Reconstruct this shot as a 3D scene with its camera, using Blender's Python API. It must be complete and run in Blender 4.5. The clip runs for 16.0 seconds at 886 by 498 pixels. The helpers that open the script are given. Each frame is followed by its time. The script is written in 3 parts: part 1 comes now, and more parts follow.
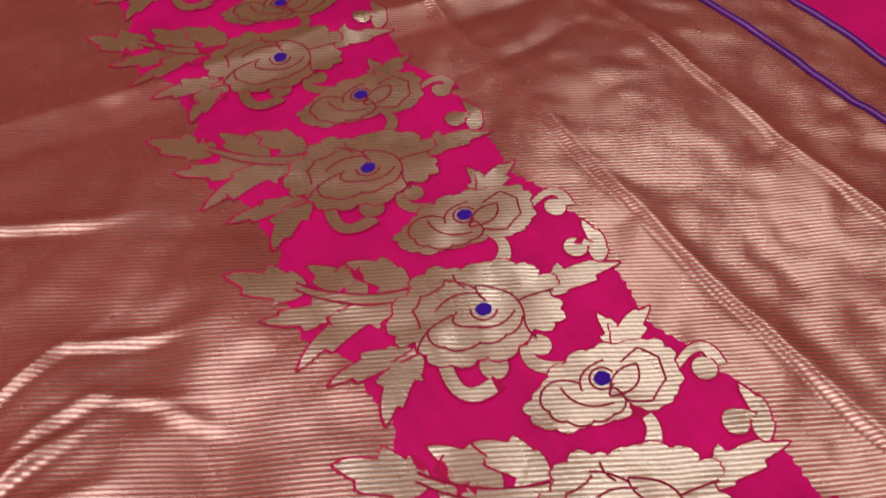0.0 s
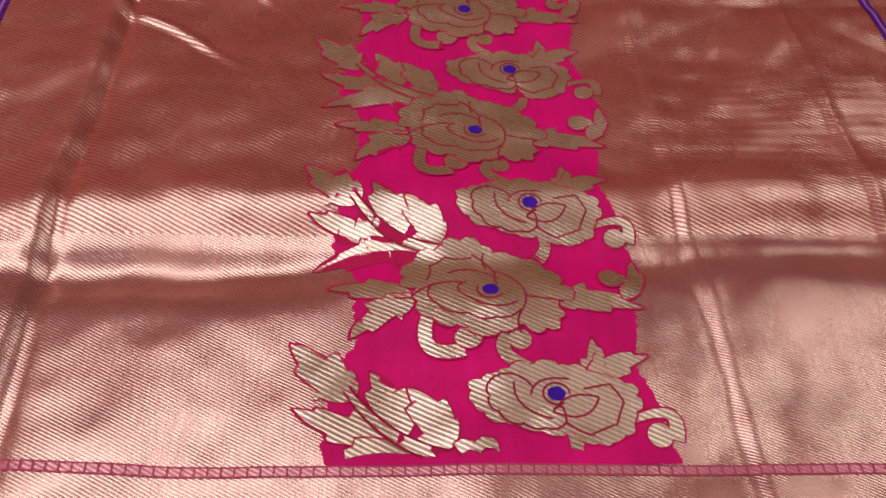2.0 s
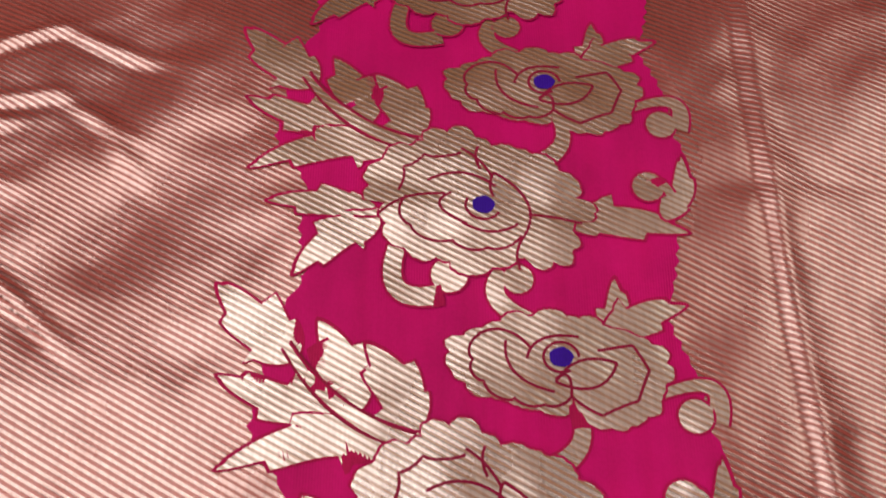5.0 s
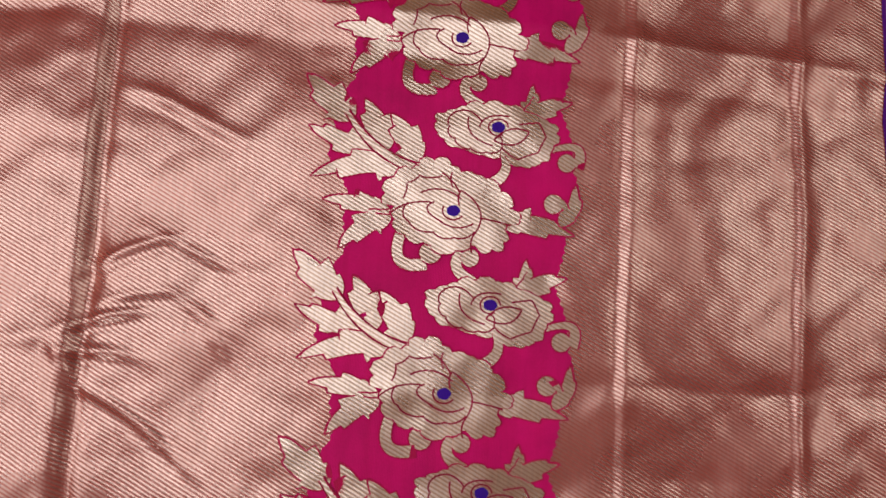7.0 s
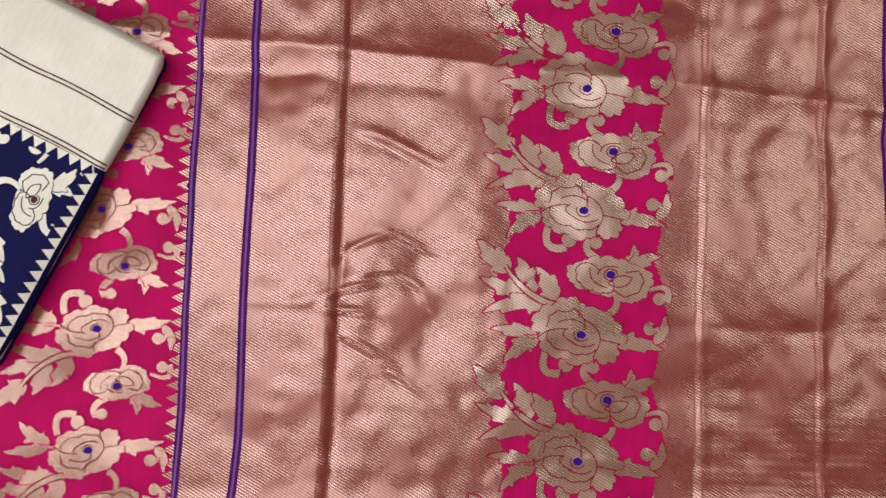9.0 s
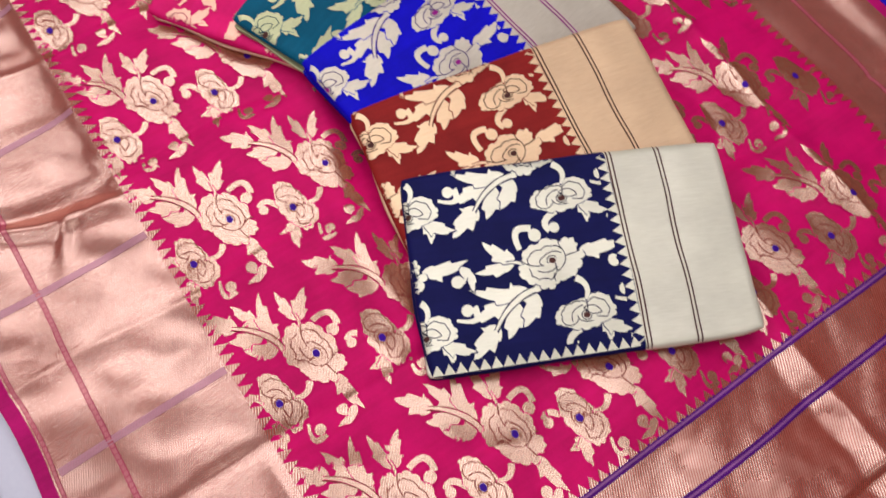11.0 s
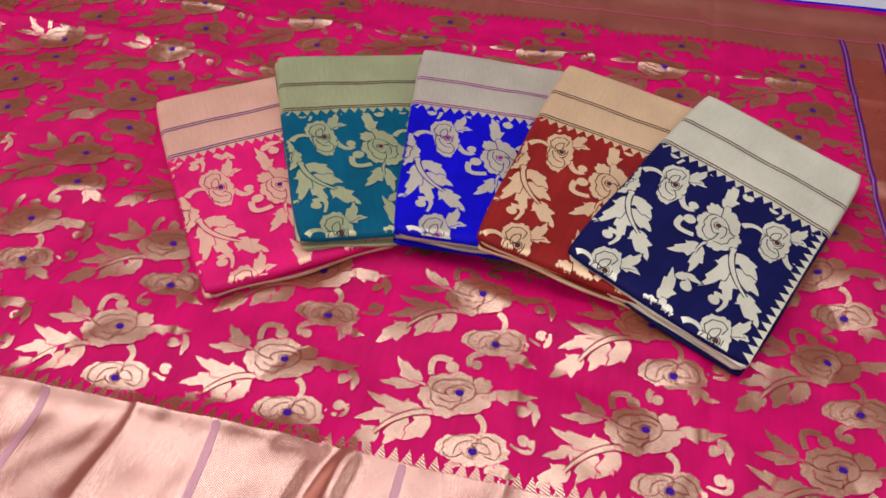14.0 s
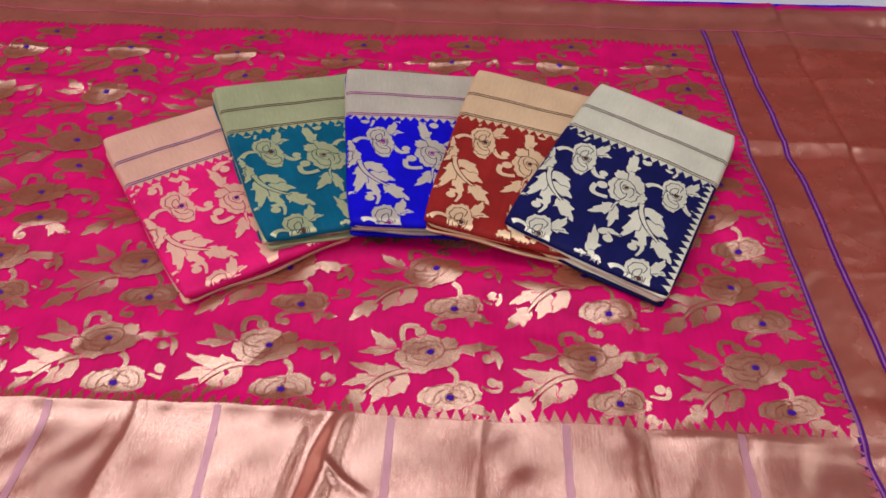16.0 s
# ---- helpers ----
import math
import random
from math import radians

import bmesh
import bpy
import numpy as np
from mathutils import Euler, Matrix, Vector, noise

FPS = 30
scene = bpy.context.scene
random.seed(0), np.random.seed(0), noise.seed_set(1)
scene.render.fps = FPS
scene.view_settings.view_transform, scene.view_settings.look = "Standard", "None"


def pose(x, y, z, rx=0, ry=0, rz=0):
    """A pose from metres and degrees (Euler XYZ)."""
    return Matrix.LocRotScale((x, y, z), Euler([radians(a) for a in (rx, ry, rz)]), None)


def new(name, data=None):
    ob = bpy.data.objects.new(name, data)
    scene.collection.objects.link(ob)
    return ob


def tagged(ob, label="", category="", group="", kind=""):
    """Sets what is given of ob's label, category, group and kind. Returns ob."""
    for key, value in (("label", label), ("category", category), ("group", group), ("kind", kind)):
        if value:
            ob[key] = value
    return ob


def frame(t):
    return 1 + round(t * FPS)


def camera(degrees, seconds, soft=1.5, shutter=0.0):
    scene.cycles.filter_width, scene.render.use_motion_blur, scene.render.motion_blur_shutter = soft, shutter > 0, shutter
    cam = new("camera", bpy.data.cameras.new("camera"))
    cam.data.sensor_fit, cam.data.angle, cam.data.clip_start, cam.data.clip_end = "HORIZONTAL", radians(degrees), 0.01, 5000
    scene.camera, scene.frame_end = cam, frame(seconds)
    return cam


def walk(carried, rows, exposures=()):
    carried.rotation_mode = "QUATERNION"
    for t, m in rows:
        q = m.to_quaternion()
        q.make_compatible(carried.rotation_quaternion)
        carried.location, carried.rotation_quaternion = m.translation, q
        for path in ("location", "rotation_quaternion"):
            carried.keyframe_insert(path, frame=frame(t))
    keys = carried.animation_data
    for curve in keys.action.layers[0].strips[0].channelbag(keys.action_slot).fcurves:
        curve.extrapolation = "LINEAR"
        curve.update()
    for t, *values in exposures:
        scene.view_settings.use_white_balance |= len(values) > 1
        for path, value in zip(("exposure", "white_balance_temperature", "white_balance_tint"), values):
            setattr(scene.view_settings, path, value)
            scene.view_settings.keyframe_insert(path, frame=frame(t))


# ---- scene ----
ROWS = [
    (0, pose(-0.1539, -0.1784, 0.3423, 39.036, -1.908, -32.708)),
    (0.5, pose(-0.1268, -0.2634, 0.3295, 33.916, -4.071, -19.716)),
    (1, pose(-0.1132, -0.3492, 0.3425, 33.888, -3.899, -9.048)),
    (1.5, pose(-0.0875, -0.4515, 0.4193, 35.870, -3.523, -4.113)),
    (2, pose(-0.0522, -0.4911, 0.3601, 36.663, -2.429, -2.451)),
    (2.5, pose(-0.0263, -0.4786, 0.3098, 36.183, -0.815, -2.238)),
    (3, pose(-0.0229, -0.4371, 0.2803, 36.488, -0.578, -2.628)),
    (3.5, pose(-0.0159, -0.3841, 0.2685, 36.300, 0.072, -2.330)),
    (4, pose(-0.0128, -0.3136, 0.2723, 35.615, 0.361, -2.171)),
    (4.5, pose(-0.0080, -0.2391, 0.2675, 33.777, -0.108, -1.087)),
    (5, pose(-0.0171, -0.1426, 0.2933, 22.952, 0.117, -0.257)),
    (5.2, pose(-0.0048, -0.1030, 0.3088, 21.068, 4.125, -0.202)),
    (7.3, pose(-0.0358, 0.0328, 0.5826, 5.780, -2.993, 3.312)),
    (8, pose(-0.0636, 0.0332, 0.7141, 3.958, -1.970, 1.169)),
    (8.2, pose(-0.0737, 0.0387, 0.7452, 3.340, -1.694, 0.622)),
    (10.3, pose(-0.3988, -0.0883, 0.7873, 8.118, -4.631, 27.395)),
    (10.6, pose(-0.4368, -0.1483, 0.7802, 14.088, -4.636, 41.070)),
    (11, pose(-0.4503, -0.1747, 0.7603, 22.608, -3.345, 55.528)),
    (11.5, pose(-0.4786, -0.2043, 0.7480, 33.367, -4.072, 61.684)),
    (12, pose(-0.5283, -0.2327, 0.7195, 40.822, -3.105, 55.714)),
    (12.5, pose(-0.5921, -0.3161, 0.6878, 42.146, -0.901, 42.147)),
    (13, pose(-0.6561, -0.4127, 0.6459, 41.298, -0.721, 26.263)),
    (13.5, pose(-0.7009, -0.4623, 0.6432, 41.605, -0.084, 16.905)),
    (14, pose(-0.7731, -0.5221, 0.6374, 42.693, -0.688, 12.699)),
    (14.5, pose(-0.7789, -0.7174, 0.7131, 42.794, -2.005, 9.496)),
    (15, pose(-0.7694, -0.8907, 0.7813, 44.010, -1.153, 5.424)),
    (15.5, pose(-0.7855, -0.8488, 0.7628, 45.751, -0.926, 3.726)),
    (16, pose(-0.8084, -0.6469, 0.6676, 45.644, -0.778, 2.683)),
]
cam = camera(60.2, 16.0, soft=1.6, shutter=0.12)
walk(cam, ROWS, exposures=[(0.0, 0.0), (4.5, -0.08), (5.2, -0.2), (7.3, -0.34), (8.2, -0.34), (10.3, -0.12), (11.5, 0.0), (16.0, 0.0)])

# ---- light: added daylight-white ceiling panels, unseen, placed to suit reflections in the cloth ----
world = bpy.data.worlds.new("world")
scene.world = world
world.use_nodes = True
world.node_tree.nodes["Background"].inputs[0].default_value = (0.8, 0.85, 1.0, 1)
world.node_tree.nodes["Background"].inputs[1].default_value = 0.05

CEILING_Z = 2.5


def added_ceiling_lamp(x, y, sx, sy, watts, colour):
    lamp = bpy.data.lights.new("added_ceiling_light", "AREA")
    lamp.shape, lamp.size, lamp.size_y = "RECTANGLE", sx, sy
    lamp.energy, lamp.color = watts, colour
    ob = new("added_ceiling_light", lamp)
    ob.matrix_world = pose(x, y, CEILING_Z - 0.03)
    return ob


added_ceiling_lamp(-1.95, 0.33, 4.2, 1.45, 56.0, (1.0, 0.95, 0.99))
added_ceiling_lamp(1.75, 0.75, 1.0, 1.8, 15.0, (1.0, 0.97, 0.95))
added_ceiling_lamp(-3.0, -0.95, 2.1, 0.9, 17.0, (1.0, 0.95, 0.99))
# added to brighten the mattress front, set back out of the cloth's reflections
added_ceiling_lamp(-0.8, -2.5, 2.6, 0.8, 36.0, (0.97, 0.96, 1.0))


# ---- materials ----
def nodes_of(name):
    m = bpy.data.materials.new(name)
    m.use_nodes = True
    nt = m.node_tree
    return m, nt, nt.nodes["Principled BSDF"]


def coords(nt, rot=0.0, scale=1.0):
    tc = nt.nodes.new("ShaderNodeTexCoord")
    mp = nt.nodes.new("ShaderNodeMapping")
    mp.inputs["Rotation"].default_value = (0, 0, radians(rot))
    mp.inputs["Scale"].default_value = (scale, scale, scale)
    nt.links.new(tc.outputs["Object"], mp.inputs["Vector"])
    return mp.outputs["Vector"]


def noise_tex(nt, vec, scale, detail=3.0):
    n = nt.nodes.new("ShaderNodeTexNoise")
    n.inputs["Scale"].default_value, n.inputs["Detail"].default_value = scale, detail
    nt.links.new(vec, n.inputs["Vector"])
    return n.outputs["Fac"]


def ramp(nt, fac, stops):
    r = nt.nodes.new("ShaderNodeValToRGB")
    els = r.color_ramp.elements
    while len(els) < len(stops):
        els.new(0.5)
    for e, (p, c) in zip(els, stops):
        e.position, e.color = p, (*c, 1)
    nt.links.new(fac, r.inputs["Fac"])
    return r.outputs["Color"]


def mixed(nt, fac, a, b, mode="MIX"):
    m = nt.nodes.new("ShaderNodeMix")
    m.data_type, m.blend_type = "RGBA", mode
    for sock, v in ((m.inputs[0], fac), (m.inputs[6], a), (m.inputs[7], b)):
        if isinstance(v, (int, float)):
            sock.default_value = v
        elif isinstance(v, tuple):
            sock.default_value = (*v, 1)
        else:
            nt.links.new(v, sock)
    return m.outputs[2]


def waves(nt, vec, period, distortion=0.6):
    w = nt.nodes.new("ShaderNodeTexWave")
    w.inputs["Scale"].default_value = 0.31416 / period
    w.inputs["Distortion"].default_value = distortion
    w.inputs["Detail"].default_value = 1.0
    w.inputs["Detail Scale"].default_value = 0.3
    nt.links.new(vec, w.inputs["Vector"])
    return w.outputs["Fac"]


def bumped(nt, bsdf, heights):
    last = None
    for h, strength, dist in heights:
        b = nt.nodes.new("ShaderNodeBump")
        b.inputs["Strength"].default_value, b.inputs["Distance"].default_value = strength, dist
        nt.links.new(h, b.inputs["Height"])
        if last is not None:
            nt.links.new(last, b.inputs["Normal"])
        last = b.outputs["Normal"]
    nt.links.new(last, bsdf.inputs["Normal"])


def zari(name, thread, ground, rough=0.30, twill=0.0026, turn=-62.0, metal=0.6, contrast=0.78):
    """Metal-thread brocade: flat metal strips in a fine diagonal twill, over a dyed silk ground that shows through."""
    m, nt, b = nodes_of(name)
    w = waves(nt, coords(nt, turn), twill, 0.35)
    plain = coords(nt)
    line = ramp(nt, w, [(0.22, (1, 1, 1)), (0.62, (0, 0, 0))])
    broad = noise_tex(nt, plain, 14.0, 4.0)
    grain = noise_tex(nt, plain, 900.0, 2.0)
    stretch = nt.nodes.new("ShaderNodeMapping")
    stretch.inputs["Scale"].default_value = (1.0, 0.08, 1.0)
    nt.links.new(plain, stretch.inputs["Vector"])
    warp = noise_tex(nt, stretch.outputs["Vector"], 800.0, 3.0)
    deep = ramp(nt, broad, [(0.3, tuple(c * 0.86 for c in ground)), (0.7, tuple(min(1, c * 1.12) for c in ground))])
    nt.links.new(mixed(nt, 0.16, deep, warp, "OVERLAY"), b.inputs["Base Color"])
    b.inputs["Roughness"].default_value = 0.6
    b.inputs["Specular IOR Level"].default_value = 0.1
    tone = ramp(nt, warp, [(0.3, tuple(c * 0.84 for c in thread)), (0.7, tuple(min(1, c * 1.06) for c in thread))])
    tone = mixed(nt, 0.25, tone, grain, "OVERLAY")
    gloss = nt.nodes.new("ShaderNodeBsdfAnisotropic")
    nt.links.new(tone, gloss.inputs["Color"])
    rr = nt.nodes.new("ShaderNodeMapRange")
    rr.inputs["To Min"].default_value, rr.inputs["To Max"].default_value = rough - 0.04, rough + 0.06
    nt.links.new(broad, rr.inputs["Value"])
    nt.links.new(rr.outputs[0], gloss.inputs["Roughness"])
    share = nt.nodes.new("ShaderNodeMapRange")
    share.inputs["To Min"].default_value, share.inputs["To Max"].default_value = metal, metal * (1 - contrast)
    nt.links.new(line, share.inputs["Value"])
    mix = nt.nodes.new("ShaderNodeMixShader")
    nt.links.new(share.outputs[0], mix.inputs[0])
    nt.links.new(b.outputs[0], mix.inputs[1])
    nt.links.new(gloss.outputs[0], mix.inputs[2])
    nt.links.new(mix.outputs[0], nt.nodes["Material Output"].inputs["Surface"])
    bumped(nt, b, [(w, 0.25, 0.0003), (grain, 0.12, 0.0002), (broad, 0.35, 0.003)])
    nt.links.new(b.inputs["Normal"].links[0].from_socket, gloss.inputs["Normal"])
    return m


def silk(name, colour, rough=0.6, sheen=0.10, deep=0.78):
    """Plain satin silk: a deep dye with a coloured sheen towards grazing views."""
    m, nt, b = nodes_of(name)
    plain = coords(nt)
    warp = waves(nt, coords(nt, 0.0), 0.0011, 0.3)
    stretch = nt.nodes.new("ShaderNodeMapping")
    stretch.inputs["Scale"].default_value = (1.0, 0.06, 1.0)
    nt.links.new(plain, stretch.inputs["Vector"])
    slub = noise_tex(nt, stretch.outputs["Vector"], 160.0, 3.0)
    broad = noise_tex(nt, plain, 22.0, 4.0)
    grain = noise_tex(nt, plain, 700.0, 2.0)
    tone = ramp(nt, broad, [(0.3, tuple(c * deep for c in colour)), (0.7, tuple(min(1, c * 1.08) for c in colour))])
    tone = mixed(nt, 0.22, tone, slub, "OVERLAY")
    nt.links.new(mixed(nt, 0.15, tone, grain, "OVERLAY"), b.inputs["Base Color"])
    b.inputs["Roughness"].default_value = rough
    b.inputs["Sheen Weight"].default_value = sheen
    b.inputs["Sheen Roughness"].default_value = 0.55
    b.inputs["Sheen Tint"].default_value = (*[min(1, c * 1.3 + 0.004) for c in colour], 1)
    b.inputs["Specular IOR Level"].default_value = 0.12
    bumped(nt, b, [(warp, 0.2, 0.0002), (grain, 0.2, 0.0002), (broad, 0.2, 0.002)])
    return m


def matte(name, colour, rough=0.8, scale=30.0, vary=0.12, bump=0.3, dist=0.002):
    m, nt, b = nodes_of(name)
    plain = coords(nt)
    n1, n2 = noise_tex(nt, plain, scale, 5.0), noise_tex(nt, plain, scale * 25, 2.0)
    tone = ramp(nt, n1, [(0.25, tuple(c * (1 - vary) for c in colour)), (0.75, tuple(min(1, c * (1 + vary * 0.4)) for c in colour))])
    nt.links.new(mixed(nt, 0.08, tone, n2, "OVERLAY"), b.inputs["Base Color"])
    b.inputs["Roughness"].default_value = rough
    bumped(nt, b, [(n1, bump, dist), (n2, 0.2, 0.0004)])
    return m


PINK = (0.70, 0.003, 0.143)
RED = (0.43, 0.075, 0.050)
M_PINK = silk("pink_silk", PINK, sheen=1.0)
M_LINE = silk("rose_outline_silk", (0.34, 0.010, 0.045), sheen=0.5)
M_VEIN = silk("copper_red_vein_silk", (0.24, 0.045, 0.035), sheen=0.05)
M_EDGE = silk("crimson_outline_silk", (0.52, 0.006, 0.075), sheen=0.6)
M_COPPER = zari("copper_zari", (0.80, 0.60, 0.50), RED, 0.26, metal=0.54, contrast=0.76)
M_BORDER = zari("copper_border_zari", (0.84, 0.61, 0.51), (0.47, 0.125, 0.095), 0.22, 0.0016, -62.0, 0.54, 0.5)
M_GOLD = zari("gold_zari", (0.95, 0.82, 0.70), (0.42, 0.17, 0.07), 0.27, metal=0.62, contrast=0.62)
M_GOLD_FINE = zari("fine_gold_zari", (0.92, 0.70, 0.56), (0.40, 0.115, 0.065), 0.22, 0.0015, -62.0, 0.50, 0.4)
M_PURPLE = silk("purple_silk", (0.095, 0.006, 0.19))
M_DOT = silk("violet_silk", (0.055, 0.006, 0.32))
M_LILAC = silk("lilac_silk", (0.34, 0.12, 0.34))
M_MAUVE = zari("mauve_zari", (0.50, 0.30, 0.33), (0.56, 0.24, 0.30), metal=0.5)
M_ROSE = zari("rose_zari", (0.75, 0.42, 0.40), (0.54, 0.11, 0.15), metal=0.45, twill=0.002)
M_THREAD = silk("rose_thread", (0.48, 0.06, 0.12), sheen=0.05)
M_SELVEDGE = silk("magenta_selvedge_silk", (0.50, 0.006, 0.15))
M_WHITE = matte("white_cotton_sheet", (0.68, 0.68, 0.78), 0.85, 9.0, 0.06, 0.5, 0.006)
M_FLOOR = matte("pale_floor_tile", (0.55, 0.56, 0.58), 0.35, 6.0, 0.08, 0.1)
M_GROUT = matte("grey_grout", (0.28, 0.28, 0.29), 0.9)
# unseen walls: dark brown only so the zari mirrors little light from them
M_WALL = matte("dark_brown_unseen_wall", (0.10, 0.065, 0.055), 0.8, 3.0, 0.05, 0.1)
# unseen ceiling: greyed to dim its reflection beside the lamps
M_CEIL = matte("grey_white_unseen_ceiling", (0.48, 0.46, 0.45), 0.9, 3.0, 0.04, 0.1)
M_BLUE = silk("royal_blue_silk", (0.015, 0.008, 0.62))


# ---- relief of the cloth: pressed fold lines, soft waves and crumples ----
rng = np.random.default_rng(7)
GRIDS = [rng.uniform(-1, 1, (64, 64)) for _ in range(5)]


def value_noise(x, y, size, k=0):
    """Smooth noise of about -1 to 1 with features of that size in metres."""
    g = GRIDS[k]
    u, v = np.asarray(x) / size + 200.37, np.asarray(y) / size + 200.71
    i, j = np.floor(u).astype(int), np.floor(v).astype(int)
    f, h = u - i, v - j
    f, h = f * f * f * (f * (f * 6 - 15) + 10), h * h * h * (h * (h * 6 - 15) + 10)
    a, b = g[i % 64, j % 64], g[(i + 1) % 64, j % 64]
    c, d = g[i % 64, (j + 1) % 64], g[(i + 1) % 64, (j + 1) % 64]
    return (a * (1 - f) + b * f) * (1 - h) + (c * (1 - f) + d * f) * h


def gate(x, a, b, soft):
    return 1 / (1 + np.exp(-(x - a) / soft)) / (1 + np.exp((x - b) / soft))


def vee(u, width, eps=0.0015):
    return np.exp(-np.sqrt(u * u + eps * eps) / width)


def dent(x, y, x0, y0, x1, y1, width):
    """1 on the line from one point to the other, fading over the width beside it."""
    dx, dy = x1 - x0, y1 - y0
    ln = math.hypot(dx, dy)
    s = ((x - x0) * dx + (y - y0) * dy) / ln
    n = ((x - x0) * dy - (y - y0) * dx) / ln + 0.004 * np.sin(s * 40 + x0 * 50)
    return np.exp(-((n / width) ** 2)) * gate(s, 0, ln, 0.008)


def hz(x, y):
    x, y = np.asarray(x, float), np.asarray(y, float)
    z = 0.0028 * value_noise(x, y, 0.11, 0) + 0.0007 * value_noise(x, y, 0.045, 1)
    pal = gate(x, -0.40, 3, 0.02)
    bod = 1 - pal
    # pallu: creases along its length and across its width
    wob = 0.003 * value_noise(x, y, 0.12, 2)
    z += (0.0060 * vee(x + 0.259 + wob, 0.018) - 0.0075 * vee(x + 0.247 + wob, 0.008)) * pal
    z += (0.0026 * vee(x - 0.125 + wob, 0.007) - 0.0022 * vee(x - 0.119 + wob, 0.0035)) * pal
    z += (0.0030 * vee(x - 0.25 + wob, 0.005) - 0.0012 * vee(x - 0.244 + wob, 0.004)) * pal
    cross = gate(x, -0.42, 2, 0.03)
    z -= 0.0092 * np.exp(-(((y + 0.226 - 0.02 * x + wob * 1.5) / 0.022) ** 2)) * cross
    z += 0.0035 * np.exp(-(((y + 0.183 - 0.02 * x) / 0.02) ** 2)) * cross
    z += 0.0045 * vee(y - 0.266 + 0.06 * x + wob, 0.015, 0.002)
    z -= 0.0026 * vee(y - 0.236 + 0.06 * x + wob, 0.014, 0.004)
    z -= 0.0018 * vee(y - 0.012 + wob, 0.012) * gate(x, 0.05, 2, 0.03)
    z += 0.0040 * vee(y - 0.462 + wob * 2, 0.016, 0.003)
    z += 0.012 * gate(y, 0.662, 9, 0.009) + 0.0015 * vee(y - 0.632 + wob * 2, 0.014, 0.003)
    # crumpled spot beside the left crease
    for x0, y0, x1, y1, h, w in ((-0.240, -0.011, -0.170, -0.054, 0.0036, 0.0029), (-0.238, 0.075, -0.195, 0.094, 0.0024, 0.0029),
                                 (-0.195, 0.094, -0.150, 0.082, 0.0024, 0.0029), (-0.228, 0.048, -0.190, 0.058, 0.0018, 0.0029),
                                 (-0.190, 0.058, -0.152, 0.040, 0.0018, 0.0029), (-0.250, 0.034, -0.214, 0.040, 0.0040, 0.004),
                                 (-0.250, 0.016, -0.222, 0.012, 0.0045, 0.004), (-0.165, 0.045, -0.150, 0.022, 0.0030, 0.004),
                                 (-0.330, 0.018, -0.262, 0.030, 0.0011, 0.006), (-0.225, 0.195, -0.150, 0.172, 0.0035, 0.006),
                                 (-0.215, -0.080, -0.150, -0.074, 0.0005, 0.006), (-0.262, 0.020, -0.245, -0.014, 0.0030, 0.005)):
        z += 0.7 * h * dent(x, y, x0, y0, x1, y1, w) - 0.3 * h * dent(x, y, x0, y0 - 0.007, x1, y1 - 0.007, w)
    z += 0.0030 * dent(x, y, -0.10, 0.09, -0.17, 0.02, 0.020)
    z -= 0.0030 * dent(x, y, -0.18, 0.14, -0.15, -0.02, 0.030)
    z += 0.00013 * np.sin(2 * np.pi * y / 0.0085 + 3 * value_noise(x, y, 0.05, 1)) * gate(x, 0.125, 0.33, 0.02) * gate(y, -0.19, -0.06, 0.02)
    z += pal * (0.0040 * np.abs(value_noise(x + 0.3 * y, y - 0.2 * x, 0.17, 3)) + 0.0016 * np.abs(value_noise(x - 0.5 * y, y + 0.4 * x, 0.10, 1)))
    z += pal * (0.0016 * value_noise(x, y, 0.06, 4) + 0.0007 * value_noise(x + y, y - x, 0.025, 2))
    # body: crosswise creases every 17 cm, waves, a sag in front of the bundles
    for k in range(10):
        x0 = -0.60 - 0.175 * k
        s = 1 if k % 2 else -1
        z += s * 0.0048 * vee(x - x0 + wob * 2 - 0.02 * (y - 0.2), 0.0075, 0.002) * bod
    z += (0.0034 * value_noise(x, y, 0.085, 3) + 0.0012 * value_noise(x, y, 0.04, 2)) * bod * gate(y, -0.2, 0.6, 0.03)
    z += 0.0075 * np.exp(-(((y - 0.02 + 0.06 * np.sin(x * 7)) / 0.022) ** 2)) * gate(x, -1.05, -0.60, 0.03)
    z += 0.0040 * np.exp(-(((y - 0.045 - 0.1 * (x + 1.3)) / 0.02) ** 2)) * gate(x, -1.5, -1.15, 0.03)
    z += 0.0065 * vee(y - 0.36 + wob * 2, 0.010, 0.002) * gate(x, -2.3, -1.25, 0.05)
    z += 0.0035 * vee(y - 0.462 + wob * 2, 0.008, 0.002) * bod
    z += (0.0080 * np.abs(value_noise(x + 0.4 * y, y - 0.3 * x, 0.16, 4)) + 0.0045 * np.abs(value_noise(x - 0.6 * y, y + 0.3 * x, 0.095, 2))) * bod * gate(y, -0.19, 0.58, 0.02)
    # near border: loose, billowing between the creases
    near = gate(y, -0.45, -0.205, 0.012)
    z += near * (0.0042 * value_noise(x + 0.15 * y, y * 0.45, 0.055, 1) + 0.0018 * value_noise(x - 0.3 * y, y * 0.6, 0.026, 2)) * gate(x, -3, -0.2, 0.05)
    z += 0.010 * vee(y + 0.212, 0.012, 0.003) * gate(x, -1.28, -0.94, 0.008)
    z += 0.006 * vee(y + 0.222, 0.010, 0.003) * gate(x, -1.9, -1.32, 0.01)
    z += 0.005 * vee(y + 0.222, 0.012, 0.003) * gate(x, -0.60, 0.3, 0.01)
    z -= 0.005 * dent(x, y, -0.935, -0.215, -1.00, -0.41, 0.009)
